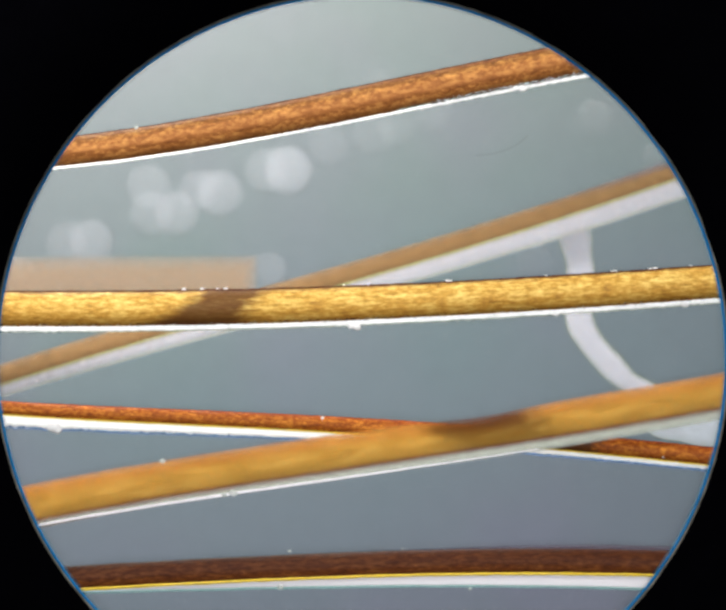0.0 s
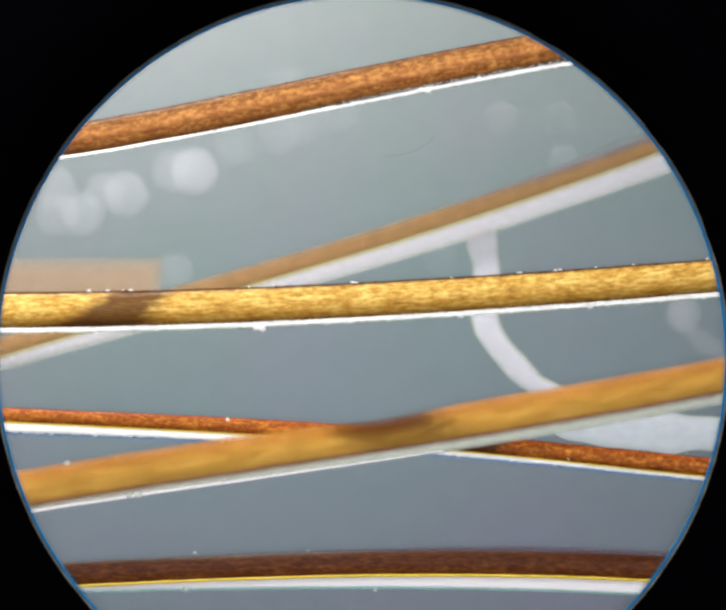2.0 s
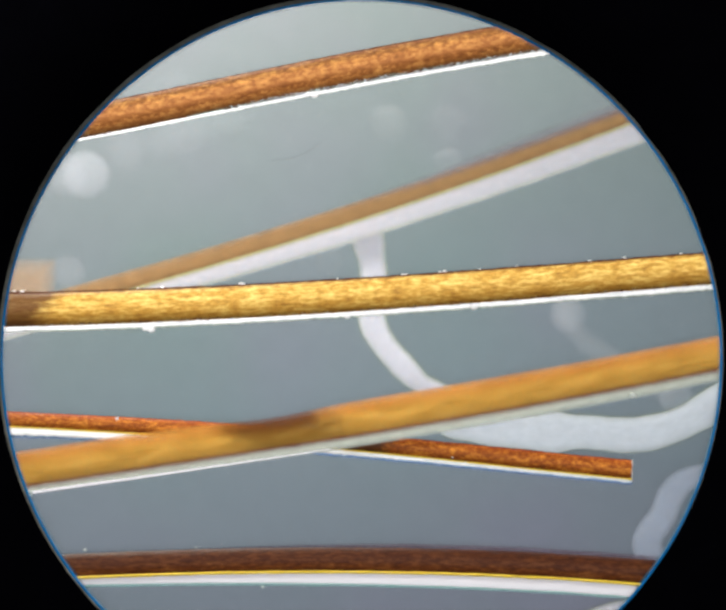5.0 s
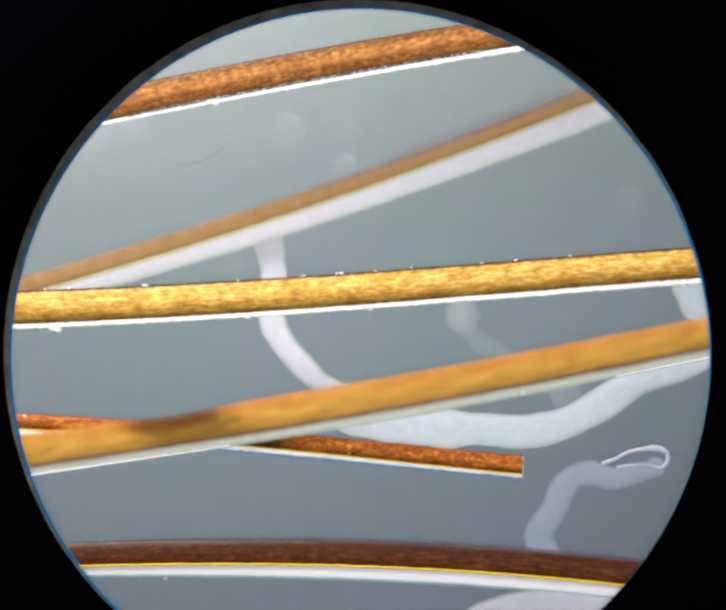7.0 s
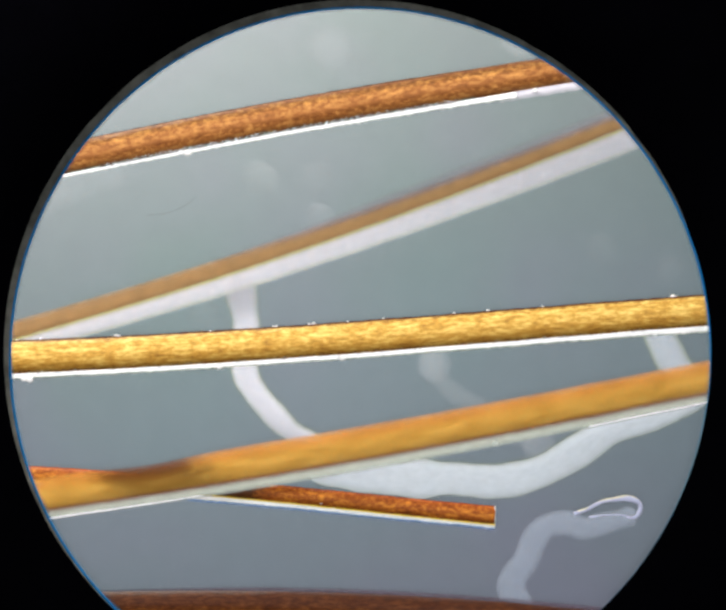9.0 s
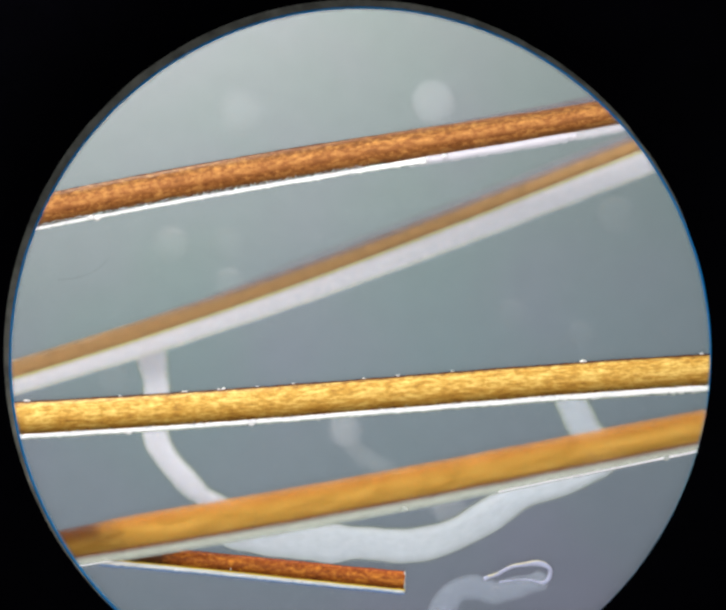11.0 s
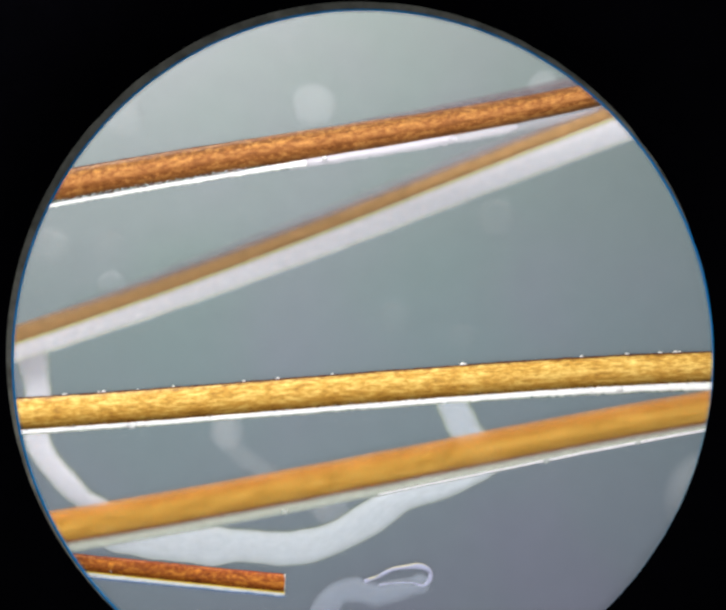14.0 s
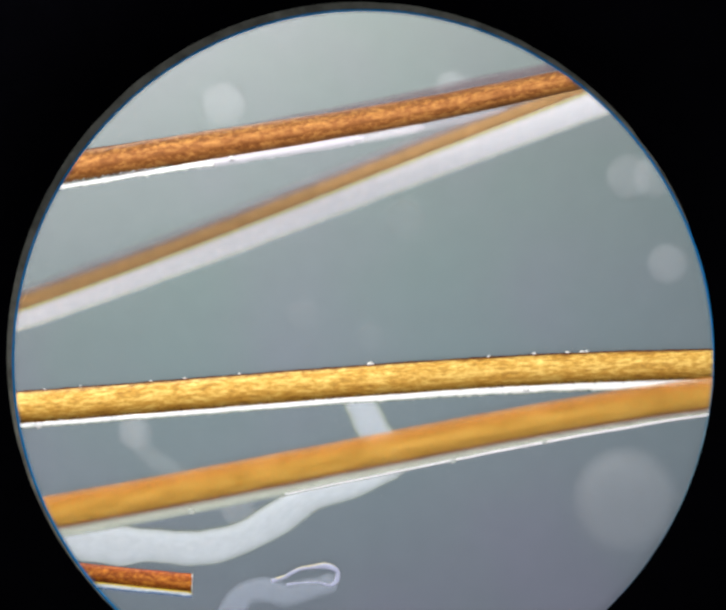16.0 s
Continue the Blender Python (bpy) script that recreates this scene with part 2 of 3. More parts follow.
def sweep(path, radii, flat=1.0, sides=24, arch=False, ends=True, rough=0.0, seed=0):
    """Verts, faces and uvs of a strand along path; radii per point; flat: height over width; arch: the upper half only."""
    verts, faces, uvs = [], [], []
    n = len(path)
    length = 0.0
    for i in range(n):
        a, b = Vector(path[max(i - 1, 0)]), Vector(path[min(i + 1, n - 1)])
        t = (b - a).normalized()
        side = Vector((0, 0, 1)).cross(t).normalized()
        up = t.cross(side)
        c = Vector(path[i])
        if i:
            length += (c - Vector(path[i - 1])).length
        for k in range(sides):
            w = math.pi * (k / (sides - 1) if arch else 2 * k / sides)
            r = radii[i]
            if rough:
                r *= 1 + rough * noise.noise(Vector((length / 26 + seed, math.cos(w) * 1.6, math.sin(w) * 1.6)))
            lift = math.sin(w) ** 2 if arch else math.sin(w)
            verts.append(c + side * math.cos(w) * r + up * lift * r * flat)
            uvs.append((path[i][0] / 100 if abs(t.x) > 0.8 else length / 100, k / sides))
    for i in range(n - 1):
        for k in range(sides - (1 if arch else 0)):
            k2 = (k + 1) % sides
            faces.append((i * sides + k, (i + 1) * sides + k, (i + 1) * sides + k2, i * sides + k2))
    if ends and not arch:
        faces.append(tuple(range(sides)))
        faces.append(tuple(reversed(range((n - 1) * sides, n * sides))))
    return verts, faces, uvs


def curve_points(controls, per=14):
    """A smooth line through the control points (Catmull-Rom)."""
    c = [Vector(p) for p in controls]
    c = [2 * c[0] - c[1]] + c + [2 * c[-1] - c[-2]]
    out = []
    for i in range(1, len(c) - 2):
        for k in range(per):
            s = k / per
            p0, p1, p2, p3 = c[i - 1:i + 3]
            out.append(0.5 * ((2 * p1) + (p2 - p0) * s + (2 * p0 - 5 * p1 + 4 * p2 - p3) * s * s + (3 * p1 - p0 - 3 * p2 + p3) * s ** 3))
    out.append(c[-2])
    return [tuple(p) for p in out]


def joined(pieces):
    verts, faces, uvs = [], [], []
    for v, f, w in pieces:
        o = len(verts)
        verts += v
        uvs += w
        faces += [tuple(i + o for i in q) for q in f]
    return verts, faces, uvs


def haze(path, radii, soft, layers, flat=0.1, drop=0.0):
    """Nested thin shallow arches about the radii given, the wider ones longer: defocus blur of a strand, built into its
    shape.
    """
    step = (Vector(path[1]) - Vector(path[0])).length
    verts, faces, uvs = [], [], []
    before = None
    for i in range(layers):
        d = soft * ((i + 0.5) / layers - 0.5)
        cut = int((soft * 0.5 - d) / step) if len(path) > 20 else 0
        some = slice(cut, len(path) - cut)
        o = len(verts)
        v, f, w = sweep([(x, y, z - drop - 1.5 * i) for x, y, z in path[some]], [max(1.0, r + d) for r in radii[some]], flat, 9, True)
        verts += v
        uvs += w
        faces += [tuple(k + o for k in q) for q in f]
        if before is not None:
            faces.append((before, before + 1, o + 1, o))
        before = o
    return verts, faces, uvs


MOVERS = []


def thing(name, label, category, group="", x=0.0, y=0.0, z=0.0):
    ob = new(name)
    ob.empty_display_size = 100 * U
    ob.location = (x * U, y * U, z * U)
    MOVERS.append(ob)
    return tagged(ob, label, category, group)


def poly(co, x, lo, hi):
    """A polynomial of x in thousands of units, going on straight outside lo..hi."""
    s = min(max(x, lo), hi) / 1000
    v = slope = 0.0
    for a in co:
        slope = slope * s + v
        v = v * s + a
    return v + slope * (x / 1000 - s)


# ---- the bench ----
plate_me = bpy.data.meshes.new("stage_plate")
bm = bmesh.new()
bmesh.ops.create_cube(bm, size=1.0, matrix=Matrix.Translation((0, 0, -2600 * U)) @ Matrix.Diagonal((9000 * U, 9000 * U, 200 * U, 1)))
bmesh.ops.bevel(bm, geom=bm.edges[:], offset=30 * U, segments=2, affect="EDGES")
bm.to_mesh(plate_me)
bm.free()
plate_me.materials.append(PLATE)
tagged(new("backdrop_stage_plate", plate_me), "matte pale grey stage plate under the specimen", "stage plate", "", "structure")


def ring(inner, outer, z0, z1, cx=0.0, cy=0.0, sides=160, wobble=0.0):
    verts, faces, uvs = [], [], []
    for k in range(sides):
        a = 2 * math.pi * k / sides
        w = 1 + wobble * noise.noise(Vector((math.cos(a) * 9, math.sin(a) * 9, 3)))
        for r, z in ((inner, z0), (inner * w, z1), (outer, z1), (outer, z0)):
            verts.append((cx + r * math.cos(a), cy + r * math.sin(a), z))
            uvs.append((a, r / 100))
    for k in range(sides):
        j = (k + 1) % sides
        for i in range(4):
            i2 = (i + 1) % 4
            faces.append((k * 4 + i, j * 4 + i, j * 4 + i2, k * 4 + i2))
    return verts, faces, uvs


H = 1500.0
K = (D - H) / D
eyepiece = tagged(new("eyepiece_stop"), "round black eyepiece stop with a blue lens-fringe ring inside", "eyepiece")
# grey colour imitates light on the eyepiece's inner wall
part("stop_plate", mesh_of("stop_plate", *ring(760 * K, 1120 * K, H - 40, H, -5 * K, -115 * K)), GREY_EDGE, eyepiece, "dark grey metal standing for a lit inner wall")
# blue colour fringe of the lens, built as a ring
part("fringe_ring", mesh_of("fringe_ring", *ring(755.5 * K, 760 * K, H - 30, H - 6, -5 * K, -115 * K)), BLUE_EDGE, eyepiece, "blue ring put in for lens colour fringe")
part("support_post", mesh_of("support_post", *ring(4, 70, -2505, H - 40, 680, -800, 24)), BLACK, eyepiece, "matte black post")
# inner aqua part of the lens fringe, built as a film ring
part("inner_fringe", mesh_of("inner_fringe", *ring(751 * K, 755.5 * K, H - 30, H - 10, -5 * K, -115 * K)), film_material("aqua_lens_fringe", (0.03, 0.30, 0.50), 0.10), eyepiece, "faint aqua ring put in for lens colour fringe")
K2 = (D - H - 60) / D
eyecup = tagged(new("eyecup_rim"), "round matte black eyecup rim with a rough edge", "eyecup")
part("cup_plate", mesh_of("cup_plate", *ring(765 * K2, 1150 * K2, H + 20, H + 60, 0, 0, 220, 0.006)), BLACK, eyecup)

slide_me = bpy.data.meshes.new("glass_slide")
bm = bmesh.new()
bmesh.ops.create_cube(bm, size=1.0, matrix=Matrix.Translation((0, 0, -400 * U)) @ Matrix.Diagonal((4400 * U, 3400 * U, 100 * U, 1)))
bmesh.ops.bevel(bm, geom=bm.edges[:], offset=8 * U, segments=1, affect="EDGES")
bm.to_mesh(slide_me)
bm.free()
slide_me.materials.append(GLASS)
slide = tagged(new("glass_slide", slide_me), "clear glass microscope slide under the fibres", "glass slide")
MOVERS.append(slide)


# ---- the fibres ----
def fibre(name, label, material, centre, half, rim, depth, lo, hi, start, stop, rim_material, rim_label,
          yellow=0.0, group="fibres on the slide", soft=None, rim_soft=0.0, margin=0.0, margin_material=None, soft_shaft=False, slim=0.0, split=None, under=0.0, yellow_material=None, lines=(), fringe=None, dip=None):
    """A long fibre with a strip for its lower-edge glare. centre, half, rim, depth: polynomials along x."""
    n = int((stop - start) / 6)
    xs = [start + (stop - start) * i / n for i in range(n + 1)]
    mid = 0.5 * (start + stop)
    ob = thing(name, label, "fibre", group, mid, poly(centre, mid, lo, hi), 0)
    ox, oy = mid, poly(centre, mid, lo, hi)

    def local(path):
        return [(x - ox, y - oy, z) for x, y, z in path]

    def built(nm, data, mat, lab=""):
        v, f, u = data
        return part(nm, mesh_of(nm, local(v), f, u), mat, ob, lab)

    path = [(x, poly(centre, x, lo, hi), poly(depth, x, lo, hi)) for x in xs]
    radii = [poly(half, x, lo, hi) * (1 + 0.02 * noise.noise(Vector((x / 90, 7, 1)))) for x in xs]
    if dip:
        at, reach, down, thin = dip
        g = [math.exp(-((x - at) / reach) ** 2) for x in xs]
        path = [(x, y - down * k, z) for (x, y, z), k in zip(path, g)]
        radii = [r - thin * k for r, k in zip(radii, g)]
    if soft_shaft:
        built("shaft", haze(path, radii, 24, 12, 0.25), material)
    else:
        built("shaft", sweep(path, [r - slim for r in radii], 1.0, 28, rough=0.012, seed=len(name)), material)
    # glare along the lower edge, built as a white strip
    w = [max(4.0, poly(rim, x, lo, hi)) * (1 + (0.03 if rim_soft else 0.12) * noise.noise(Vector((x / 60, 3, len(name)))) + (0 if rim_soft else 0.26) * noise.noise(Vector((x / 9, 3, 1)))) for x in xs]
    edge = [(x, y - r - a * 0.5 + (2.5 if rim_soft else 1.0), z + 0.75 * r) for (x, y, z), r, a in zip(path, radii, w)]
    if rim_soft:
        built("edge_glare", haze(edge, [a * 0.5 for a in w], rim_soft, 7, 0.06), rim_material, rim_label)
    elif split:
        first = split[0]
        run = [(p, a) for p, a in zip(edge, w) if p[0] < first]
        built("edge_glare", sweep([p for p, _ in run], [a * 0.5 for _, a in run], 0.3, 12, rough=0.04, seed=2), rim_material, rim_label)
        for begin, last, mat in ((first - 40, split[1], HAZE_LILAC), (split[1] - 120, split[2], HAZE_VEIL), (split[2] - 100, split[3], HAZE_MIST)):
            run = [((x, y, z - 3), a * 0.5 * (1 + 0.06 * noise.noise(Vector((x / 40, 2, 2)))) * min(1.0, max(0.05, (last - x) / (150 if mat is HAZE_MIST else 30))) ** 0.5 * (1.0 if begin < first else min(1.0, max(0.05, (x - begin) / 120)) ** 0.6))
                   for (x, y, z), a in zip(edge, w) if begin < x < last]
            built("cloudy_glare", haze([p for p, _ in run], [a for _, a in run], 9, 7, 0.06), mat, "lilac-white stretch of the edge glare strip")
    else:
        built("edge_glare", sweep(edge, [a * 0.5 for a in w], 0.3, 12, rough=0.04, seed=2), rim_material, rim_label)
    # shade of the upper edge, painted as a thin dark strand
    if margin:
        built("edge_shade", sweep([(x, y + r - margin * 0.35, z + 0.25 * r) for (x, y, z), r in zip(path, radii)], [margin * 0.5 * (1 + 0.4 * noise.noise(Vector((x / 20, 1, 4)))) * (min(1.0, max(0.2, 1 - (x - 100) / 300)) if soft else 1.0) for x in xs], 1.0, 8, rough=0.2), margin_material or EDGE_DARK, "thin dark strip put in for upper edge shade")
    # yellow colour fringe of the lens, built as a line on the fibre
    if yellow and soft_shaft:
        built("yellow_line", haze([(x, y - r + 6.0, z + 0.95 * r) for (x, y, z), r in zip(path, radii)], [yellow] * len(xs), 4, 5, 0.06), yellow_material, "faint greenish-yellow line")
    elif yellow:
        built("yellow_line", sweep([(x, y - r + yellow * 0.22, z + 0.95 * r) for (x, y, z), r in zip(path, radii)], [yellow * 0.5 * (1 + 0.25 * noise.noise(Vector((x / 30, 6, 2)))) for x in xs], 1.0, 8), yellow_material or YELLOW, "thin yellow line put in for lens colour fringe")
    # colour fringe of the lens beside the glare, built as a film
    if fringe:
        wide, tone, mat, side = fringe
        run = [((x, y - side * (a * 0.5 + wide * 0.25), z + (3 if side < 0 else -2)), wide * 0.5 * (1 + (0.3 if side > 0 else 1.2) * noise.noise(Vector((x / 50, 2, 8))))) for (x, y, z), a in zip(edge, w) if side > 0 or -640 < x < 240]
        built("fringe", haze([p for p, _ in run], [max(0.6, r * (1.0 if side > 0 else min(1.0, 0.1 + k / 40, 0.1 + (len(run) - k) / 40))) for k, (_, r) in enumerate(run)], 4 if side > 0 else 3, 5, 0.06), mat, tone)
    # sharper stretches of the glare, added as thin white lines
    for first, last in lines:
        run = [(x, y - a * 0.45, z + 2, 2.0 * min(1.0, max(0.02, (x - first) / 500)) * min(1.0, max(0.02, (last - x) / 500))) for (x, y, z), a in zip(edge, w) if first <= x <= last]
        built("glare_line", haze([p[:3] for p in run], [p[3] for p in run], 2, 4, 0.2), HAZE_RIM, "thin white strip put in for edge glare")
    # shade of the lower edge, painted as a soft red film
    if under:
        built("lower_edge_shade", haze([(x, y - r + 4.0, z + 0.9 * r) for (x, y, z), r in zip(path, radii)], [under * (1 + 0.3 * noise.noise(Vector((x / 40, 8, 4)))) for x in xs], 6, 6, 0.06), HAZE_EDGE, "soft dark red strip put in for lower edge shade")
    if soft:
        wide, fade, up, mat, first = soft
        run = [(p, r, min(1.0, (p[0] - first) / 700) if first > start else 1.0) for p, r in zip(path, radii) if p[0] > first]
        lift = -0.4
        built("outer_haze", haze([(x, y + up * g, z + lift * r) for (x, y, z), r, g in run], [r + wide * g - 0.6 * fade * (1 - g) for _, r, g in run], fade, 6, 0.05), mat, "soft film put in for defocus blur")
    return ob


FIBRES = {
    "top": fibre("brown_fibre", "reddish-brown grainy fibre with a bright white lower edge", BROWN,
                 (25.7, 14.5, -34.5, 169.0, 547.5), (-5.0, -3.5, 34.0), (3.0, 7.0, 10.2), (0.0,), -1270, 870, -1700, 1750, RIM, "bright white strip put in for edge glare", margin=4.0, soft=(6, 14, 12, HAZE_OLIVE, 200), split=(330, 655, 790, 960), fringe=(5.0, "thin teal line above the edge", FRINGE_TEAL, -1)),
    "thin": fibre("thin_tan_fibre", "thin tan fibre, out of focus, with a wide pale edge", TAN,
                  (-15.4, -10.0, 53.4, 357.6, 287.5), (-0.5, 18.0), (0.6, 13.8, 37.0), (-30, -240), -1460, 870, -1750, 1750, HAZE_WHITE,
                  "wide white strip put in for blurred edge glare", soft=(6, 20, 11, HAZE_GREY, -650), rim_soft=14, soft_shaft=True, yellow=1.8, yellow_material=film_material("green_yellow_film", (0.50, 0.50, 0.08), 0.14), fringe=(5.0, "faint lime line below the edge", FRINGE_LIME, 1)),
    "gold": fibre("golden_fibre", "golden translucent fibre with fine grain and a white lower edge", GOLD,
                  (-3.3, -12.6, 14.2, 74.9, 39.9), (-1.3, 34.8), (1.0, 3.0, 1.4, 10.2), (0.0,), -1460, 1270, -1750, 1750, RIM, "bright white strip put in for edge glare", margin=6.0, fringe=(4.0, "faint lime line below the edge", FRINGE_LIME, 1)),
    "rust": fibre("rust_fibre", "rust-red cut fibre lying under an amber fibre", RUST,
                  (21.7, 46.8, -2.0, -103.6, -318.2), (3.4, 19.2), (2.4, -6.6, 9.0), (-6.0,), -1460, 280, -1750, 281, RIM, "bright white strip put in for edge glare", yellow=3.2, margin=4.0, margin_material=EDGE_RED, fringe=(4.0, "thin blue line below the edge", FRINGE_BLUE, 1)),
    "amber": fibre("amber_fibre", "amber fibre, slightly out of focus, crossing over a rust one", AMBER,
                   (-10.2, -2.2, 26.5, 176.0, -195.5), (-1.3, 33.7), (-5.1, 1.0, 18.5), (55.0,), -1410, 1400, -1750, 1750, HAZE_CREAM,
                   "cream strip put in for blurred edge glare", rim_soft=9, soft_shaft=True, dip=(-470, 130, 4.5, 4.5), under=4.0, lines=((-1750, -350), (480, 1750))),
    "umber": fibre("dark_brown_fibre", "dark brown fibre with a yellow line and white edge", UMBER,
                   (2.3, -9.9, -64.4, -42.0, -542.2), (0.9, 26.4), (-10.4, 4.2, 28.0), (-20.0, -25), -1310, 440, -1750, 900, HAZE_RIM, "white strip put in for edge glare", rim_soft=4, yellow=6.5, soft=(3, 8, 4, HAZE_UMBER, -900), fringe=(6.0, "thin aqua line below the edge", FRINGE_AQUA, 1)),
}


cut_y = poly((21.7, 46.8, -2.0, -103.6, -318.2), 281, -1460, 280)
cut_path = [(281.5 - FIBRES["rust"].location.x / U, cut_y - FIBRES["rust"].location.y / U + 21 - 5 * i, 2 + 10 * math.sin(math.pi * i / 9)) for i in range(10)]
part("cut_end", mesh_of("cut_end", *sweep(cut_path, [1.7 * (0.4 + 0.8 * abs(math.sin(i * 2.3))) for i in range(10)], 1.0, 8, rough=0.5)), RIM_DIM, FIBRES["rust"], "ragged pale cut end")


def frost(owner, name, label, material, centre, half, lo, hi, first, last, count, low, high, size, seed):
    """Tiny grains scattered on the lower flank of a fibre, between two heights in radii below its axis."""
    rnd = random.Random(seed)
    verts, faces, uvs = [], [], []
    ox, oy = owner.location.x / U, owner.location.y / U
    for _ in range(count):
        x = rnd.uniform(first, last)
        r = poly(half, x, lo, hi)
        a = rnd.uniform(low, high)
        s = size * rnd.uniform(0.5, 1.2)
        c = (x - ox, poly(centre, x, lo, hi) - oy - r * a, r * max(0.74, math.sqrt(max(0.05, 1 - a * a))) + 5)
        o = len(verts)
        for dx, dy, dz in ((1.8, 0, 0), (-1.8, 0, 0), (0, 0.8, 0), (0, -0.8, 0), (0, 0, 0.8), (0, 0, -0.8)):
            verts.append((c[0] + s * dx, c[1] + s * dy + s * dx * 0.15, c[2] + s * dz))
            uvs.append((x / 100, a))
        faces += [tuple(o + k for k in q) for q in ((0, 2, 4), (2, 1, 4), (1, 3, 4), (3, 0, 4), (2, 0, 5), (1, 2, 5), (3, 1, 5), (0, 3, 5))]
    ob = part(name, mesh_of(name, verts, faces, uvs, False), material, owner, label)
    ob["kind"] = "stuff"


A_C, A_R = (25.7, 14.5, -34.5, 169.0, 547.5), (-5.0, -3.5, 34.0)
G_C, G_R = (-3.3, -12.6, 14.2, 74.9, 39.9), (-1.3, 34.8)
frost(FIBRES["top"], "frost", "glittering pale grains on the lower flank", RIM_DIM, A_C, A_R, -1270, 870, -560, 200, 520, 0.82, 1.04, 1.15, 3)
frost(FIBRES["top"], "dark_frost", "dark grains among the glittering ones", EDGE_DARK, A_C, A_R, -1270, 870, -570, 200, 560, 0.80, 1.0, 1.3, 8)
frost(FIBRES["top"], "grit", "dark grains on the lower flank", EDGE_DARK, A_C, A_R, -1270, 870, -900, 260, 500, 0.9, 1.0, 1.2, 4)
frost(FIBRES["gold"], "grit", "dark grains on the lower flank", EDGE_DARK, G_C, G_R, -1460, 1270, -1600, 1600, 1600, 0.84, 1.0, 1.2, 5)
frost(FIBRES["gold"], "frost", "pale grains on the lower flank", RIM_CREAM, G_C, G_R, -1460, 1270, -1600, 1600, 500, 0.90, 1.05, 1.2, 6)

# a pale fibre that ends deep under the golden one
pale = thing("pale_fibre", "pale beige fibre end, far out of focus", "fibre", "fibres on the slide", -1300, 42, -300)
pale_path = [(x, 0.004 * x, 0) for x in range(-450, 372, 4)]
part("shaft", mesh_of("shaft", *haze(pale_path, [36] * len(pale_path), 38, 10)), film_material("beige_haze", (0.66, 0.48, 0.32), 0.13), pale)


# ---- white lint ----
def lint(name, label, controls, radius, soft, z0, z1, film=None, tip=1.0, fringed=True):
    n = len(controls)
    pts = [(x, y, z0 + (z1 - z0) * i / (n - 1)) for i, (x, y) in enumerate(controls)]
    path = curve_points(pts)
    ox, oy, _ = path[len(path) // 2]
    ob = thing(name, label, "lint", "white lint", ox, oy, 0)
    path = [(x - ox, y - oy, z) for x, y, z in path]
    radii = [radius * (1 + 0.24 * noise.noise(Vector((i / 13, radius, 5))) + 0.08 * noise.noise(Vector((i / 6, radius, 9)))) for i in range(len(path))]
    count = len(path)
    radii = [r * (1 + (tip - 1) * i / count) * math.sqrt(max(0.05, 1 - max(0.0, 1 - i / 8, 1 - (count - 1 - i) / 8) ** 2)) for i, r in enumerate(radii)]
    part("strand", mesh_of("strand", *haze(path, radii, soft, 7, 0.1, 3)), film or HAZE_LINT, ob)
    # lime colour fringe of the lens, put in round the strand
    if fringed:
        part("fringe", mesh_of("fringe", *haze(path, [r + 0.58 * soft for r in radii], 6, 4, 0.1, 20)), FRINGE_LIME, ob, "faint lime outer fringe")
    return ob


lint("white_lint", "kinked white lint strand, out of focus, under the fibres",
     [(-279, 185), (-264, 100), (-259, 60), (-262, -30), (-240, -80), (-198, -130), (-158, -168), (-112, -196), (-82, -222), (-66, -244)], 25, 15, -290, -280, None, 0.55)
lint("curled_white_lint", "broad curling white lint strand under the amber fibre",
     [(-134, -235), (-14, -258), (86, -270), (186, -270), (290, -276), (380, -256), (462, -212), (540, -162), (622, -133), (700, -102), (750, -55)],
     34, 15, -285, -295, HAZE_BRIGHT, 0.72)
lint("short_white_lint", "short dim white lint strand between two fibres", [(726, -120), (702, -66), (675, -22), (650, 30), (632, 80), (618, 118)], 28, 15, -295, -300, HAZE_DIM)
lint("looped_white_lint", "white lint strand with a bright loop at its end",
     [(352, -566), (322, -520), (324, -486), (352, -448), (366, -410), (396, -374), (440, -366), (478, -378), (520, -368), (560, -358), (594, -346)], 28, 15, -300, -300, HAZE_LAVENDER, 0.6, False)
loop = thing("lint_loop", "small bright white loop of lint", "lint", "white lint", 525, -336, -60)
loop_path = curve_points([(-72, -8, -2), (-60, -4, 0), (-44, 2, 2), (-28, 11, 4), (-9, 19.5, 6), (16, 23, 6), (41, 26, 6), (61, 22, 6), (71, 12, 4), (68, -6, 2), (54, -16, 0), (28, -10, -3), (-9, -10.5, -4), (-40, -15, -5)], 10)
loop_girth = [(3.8 + 2.8 * max(0.0, 1 - abs(i - 72) / 34) + 0.6 * math.cos(i / 5)) * (1.0 if i < 92 else max(0.5, 1 - (i - 92) / 30)) for i in range(len(loop_path))]
part("strand", mesh_of("strand", *sweep(loop_path, loop_girth, 0.5, 10, rough=0.3)), pale_material("lavender_lint", (0.66, 0.69, 0.92), 0.2, 0.6), loop)
# light on the loop's upper edge, put in as a thin warm strand
part("edge_glare", mesh_of("edge_glare", *sweep([(x, y + 0.9 * r, z + 1) for (x, y, z), r in zip(loop_path[8:86], loop_girth[8:86])], [1.3 + 0.6 * math.cos(i / 7) for i in range(78)], 0.6, 8, rough=0.3)), pale_material("warm_edge_glare", (0.95, 0.90, 0.66)), loop, "warm white strip put in for a lit edge")
lint("faint_lint", "faint grey lint strand, far out of focus", [(152, 15), (152, -36), (192, -81), (242, -113), (312, -166), (382, -201)], 19, 16, -330, -330, HAZE_FAINT, 1.0, False)
lint("low_white_lint", "white lint strand below the dark brown fibre", [(150, -700), (246, -668), (326, -655), (416, -658), (520, -690)], 30, 13, -300, -300)


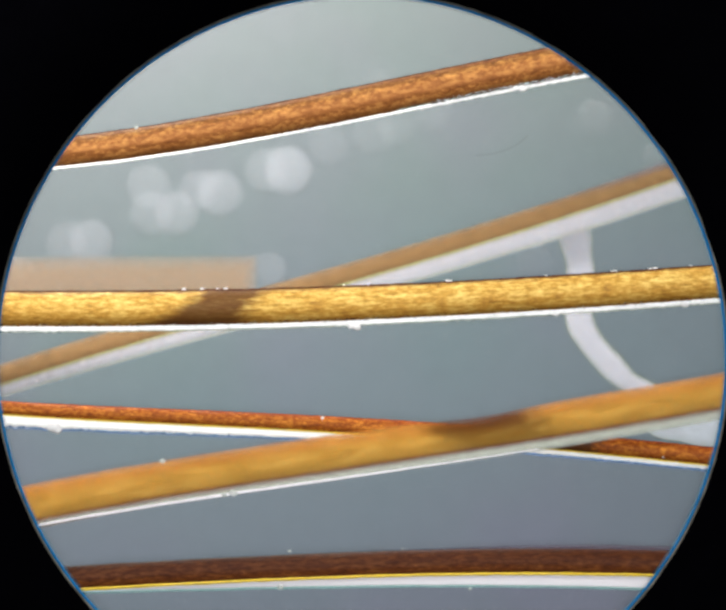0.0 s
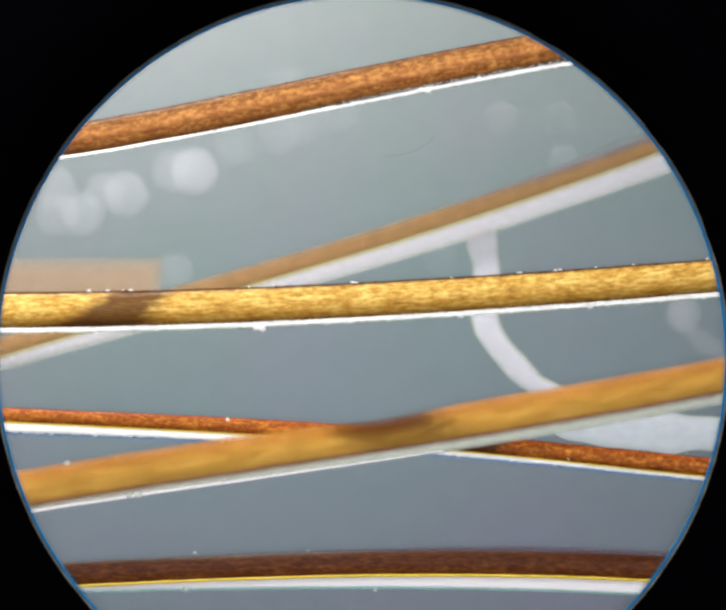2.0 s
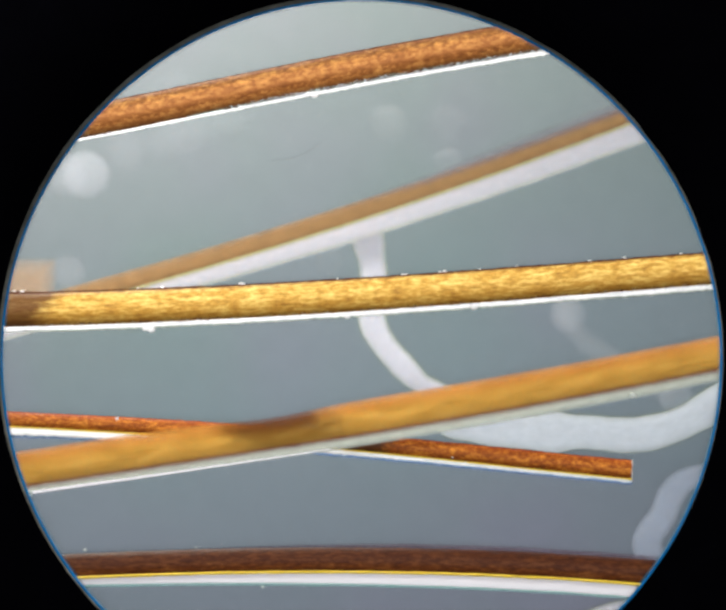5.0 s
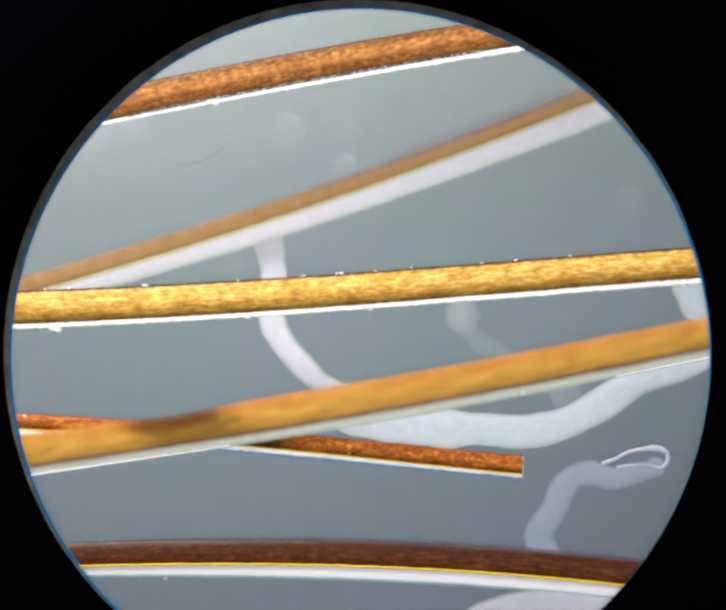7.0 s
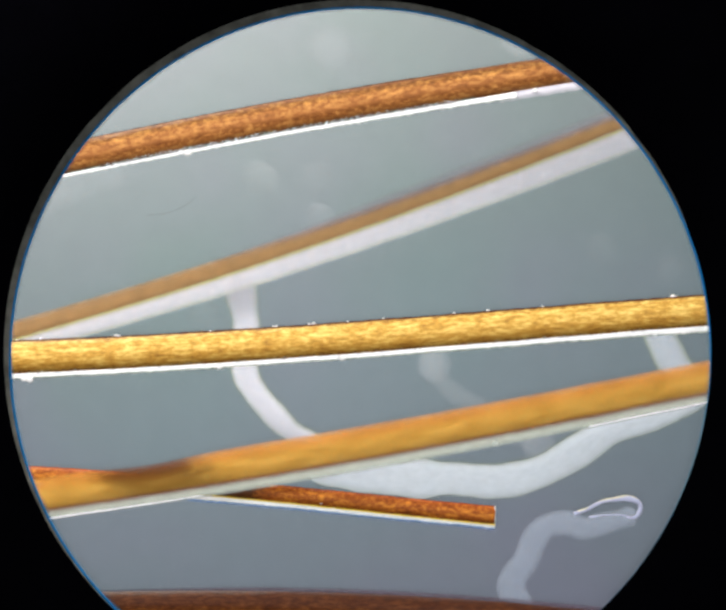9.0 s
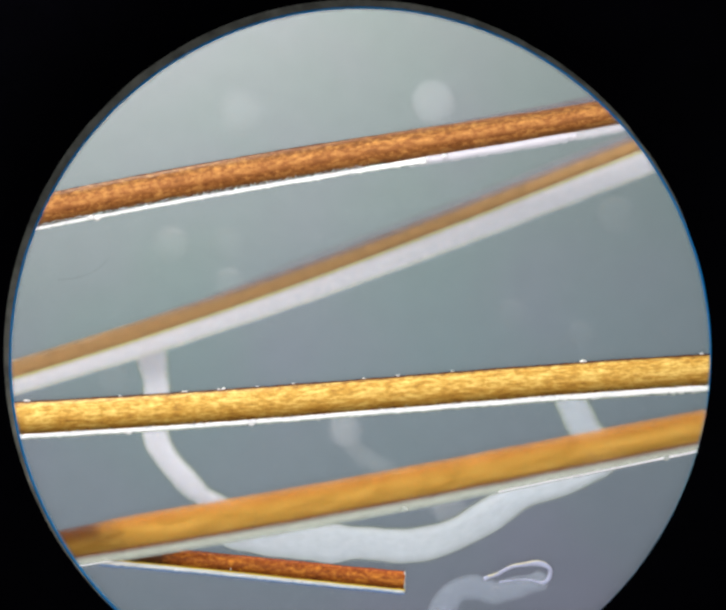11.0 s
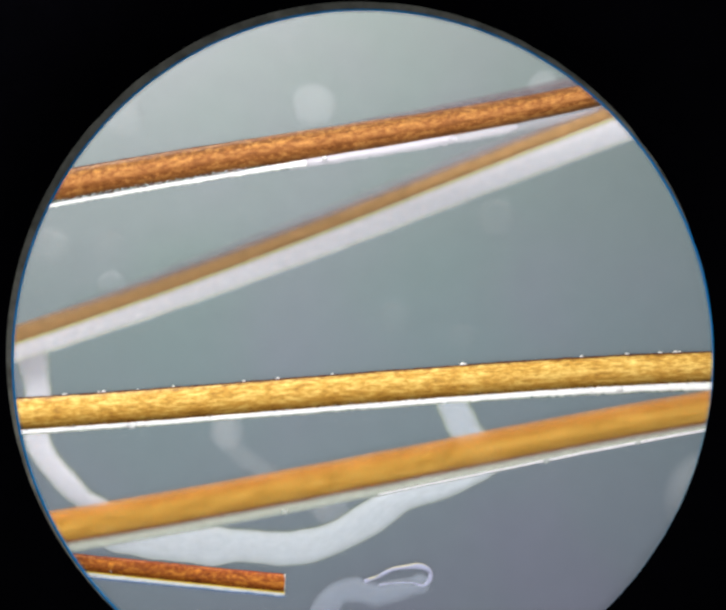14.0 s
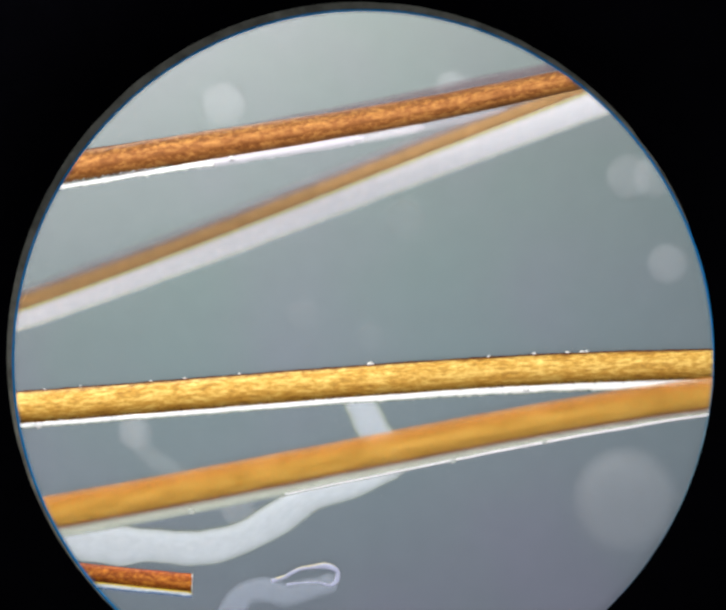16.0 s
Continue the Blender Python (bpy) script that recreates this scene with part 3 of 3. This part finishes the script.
# ---- bokeh discs and dust ----
# blur disc of a bright far speck, built as clear domes
def droplet(x, y, r, film, strong=True, crescent=False):
    ob = thing("droplet", "round white disc put in for a blurred bright speck" if strong else "faint round disc put in for a blurred bright speck", "droplet", "droplets on the slide", x, y, -352)
    pieces = []
    for i, s in enumerate((1.14, 1.07, 1.0, 0.93, 0.86)):
        v, f, u = [], [], []
        rings, sides = 5, 36
        for j in range(rings + 1):
            w = math.pi / 2 * j / rings
            for k in range(sides):
                a = 2 * math.pi * k / sides
                rr = r * s * math.cos(w) + 0.001
                v.append((rr * math.cos(a), rr * math.sin(a), 4 + r * 0.25 * s * math.sin(w) - 2 * i))
                u.append((k / sides, j / rings))
        for j in range(rings):
            for k in range(sides):
                k2 = (k + 1) % sides
                f.append((j * sides + k, j * sides + k2, (j + 1) * sides + k2, (j + 1) * sides + k))
        pieces.append((v, f, u))
    v, f, u = joined(pieces)
    f += [(i * 216, i * 216 + 1, i * 216 + 217, i * 216 + 216) for i in range(len(pieces) - 1)]
    part("dome", mesh_of("dome", v, f, u), film, ob)
    # brighter upper edge of the disc, put in as a pale film
    if crescent or (film is BOKEH_FAINT and r < 60):
        arc = [(r * 0.8 * math.cos(math.radians(a)), r * 0.8 * math.sin(math.radians(a)), 6 + r * 0.25) for a in range(160, 24, -6)]
        part("glint", mesh_of("glint", *haze(arc, [1 + 0.10 * r * math.sin(math.pi * i / (len(arc) - 1)) for i in range(len(arc))], 5, 5, 0.1)), GLINT if crescent else GLINT_FAINT, ob, "pale crescent along the upper edge")


droplet(-867, 273, 48, BOKEH)
droplet(-904, 68, 34, BOKEH_SOFT)
for x, y, r in ((-1100, 183, 44), (-1278, 124, 45), (-1010, 225, 46)):
    droplet(x, y, r, BOKEH_MILKY)
for x, y, r in ((-910, 273, 44), (-1158, 240, 44), (-1053, 231, 40), (-1439, 59, 36), (382, -198, 36), (-1151, 183, 44), (-1330, 122, 41)):
    droplet(x, y, r, BOKEH_SOFT)
for x, y, r in ((-229, 383, 40), (-222, 384, 34), (-102, 384, 36), 
                (1222, -176, 104), (667, 184, 30), (517, 229, 34)):
    droplet(x, y, r, BOKEH_FAINT, False)
for x, y, r in ((-76, 669, 45), (-677, 449, 40), (-781, 325, 42), (-690, 352, 44), (-640, 366, 40), (-566, 396, 44)):
    droplet(x, y, r, BOKEH_PALE, False)
for x, y, r in ((-354, 90, 36), (-99, 299, 32), (742, 446, 42)):
    droplet(x, y, r, BOKEH_PALE, False, True)
for x, y, r in ((152, -24, 37), (1227, -176, 108), (345, 692, 46), (847, 729, 36), (1232, 534, 47), (1287, 534, 44), (1317, 344, 42)):
    droplet(x, y, r, BOKEH_DIM, False)


scratch = thing("faint_scratch", "faint thin grey scratch curve on the slide", "scratch", "", -420, 322, -345)
scratch_path = curve_points([(-55, -17, 0), (-20, -14, 0), (12, -4, 0), (36, 10, 0), (52, 24, 0)], 8)
part("line", mesh_of("line", *sweep(scratch_path, [1.8] * len(scratch_path), 0.3, 6)), film_material("scratch_grey", (0.16, 0.18, 0.19), 0.045), scratch)


BUMP = film_material("soft_bump", (0.76, 0.82, 0.78), 0.30)


def speck(x, y, z, r, seed, group="dust on the fibres", flat=1.0, material=SPECK):
    bm = bmesh.new()
    bmesh.ops.create_icosphere(bm, subdivisions=2, radius=r * U)
    for v in bm.verts:
        v.co *= 1 + 0.35 * noise.noise(v.co / (r * U) * 1.3 + Vector((seed, 0, 0)))
        v.co.x *= 1.35
        v.co.z *= flat
    me = bpy.data.meshes.new("dust_speck")
    bm.to_mesh(me)
    bm.free()
    me.materials.append(material)
    for p in me.polygons:
        p.use_smooth = True
    ob = new("dust_speck", me)
    ob.location = (x * U, y * U, z * U)
    MOVERS.append(ob)
    tagged(ob, "tiny bright white dust speck on a fibre", "dust speck", group)


for i, (x, r) in enumerate(((-1079, 6), (-1041, 6), (-1010, 5), (-993, 6), (-751, 4), (-700, 4), (-537, 6), (-530, 4), (-191, 4), (-334, 3), (-37, 3), (-110, 6), (-120, 4), (-197, 4), (41, 4), (193, 4),
                            (266, 5), (384, 4), (664, 6), (667, 8), (922, 5), (1020, 6), (1092, 6), (1124, 6), (1134, 5))):
    speck(x, poly(G_C, x, -1460, 1270) + poly(G_R, x, -1460, 1270) + 0.5, 4, 0.68 * r, i)
for i, (x, y, z, r) in enumerate(((-383, 438, 14, 9), (-396, 438, 14, 7), (-724, -52, 12, 9), (-735, -51, 12, 7), (-977, -393, 98, 9), (-995, -396, 98, 6), (-1348, -257, 10, 14), (-1340, -263, 10, 10),
                                  (-881, -587, 0, 7), (-491, -590, -5, 5), (-1122, -327, 92, 7), (-862, -513, -5, 5), (-629, -508, -5, 3), (-794, -239, 10, 5),
                                  (-67, -330, 10, 2.5), (-1177, 358, 0, 5), (281, -190, 98, 7), (-49, -5, 12, 9), (-314, -25, 12, 7), (-94, -320, 10, 2.5),
                                  (845, -81, 98, 7), (1042, -41, 98, 6), (947, 66, 12, 6), (1002, 73, 12, 8), 
                                  (167, 537, 10, 6), (367, 572, 10, 6))):
    speck(x, y, z + (6 if z > 90 else 20), (0.75 if r > 5 else 0.6) * r, 40 + i, flat=0.4, material=BUMP if z > 90 or z <= 0 else SPECK)


# ---- what moves ----
def motions():
    for ob in MOVERS:
        base = ob.location.copy()
        walk(ob, [(t, Matrix.Translation(base + Vector((dx * U, dy * U, 0)))) for t, dx, dy in STAGE])
    # stop and cup are shifted to fit their round edges to the camera's view
    stop = [(0.0, 1.5, -4, -330), (4.2, 1.5, -4, -330), (6.3, 0, 0, 0), (16.0, 0, 0, 0)]
    walk(eyepiece, [(t, pose(x * K * U, y * K * U, z * U)) for t, x, y, z in stop])
    cup = [(0.0, -3.5, -119, -330), (4.2, -3.5, -119, -330), (6.3, -12, -104, 0), (16.0, -12, -104, 0)]
    walk(eyecup, [(t, pose(x * K2 * U, y * K2 * U, z * U)) for t, x, y, z in cup])


motions()
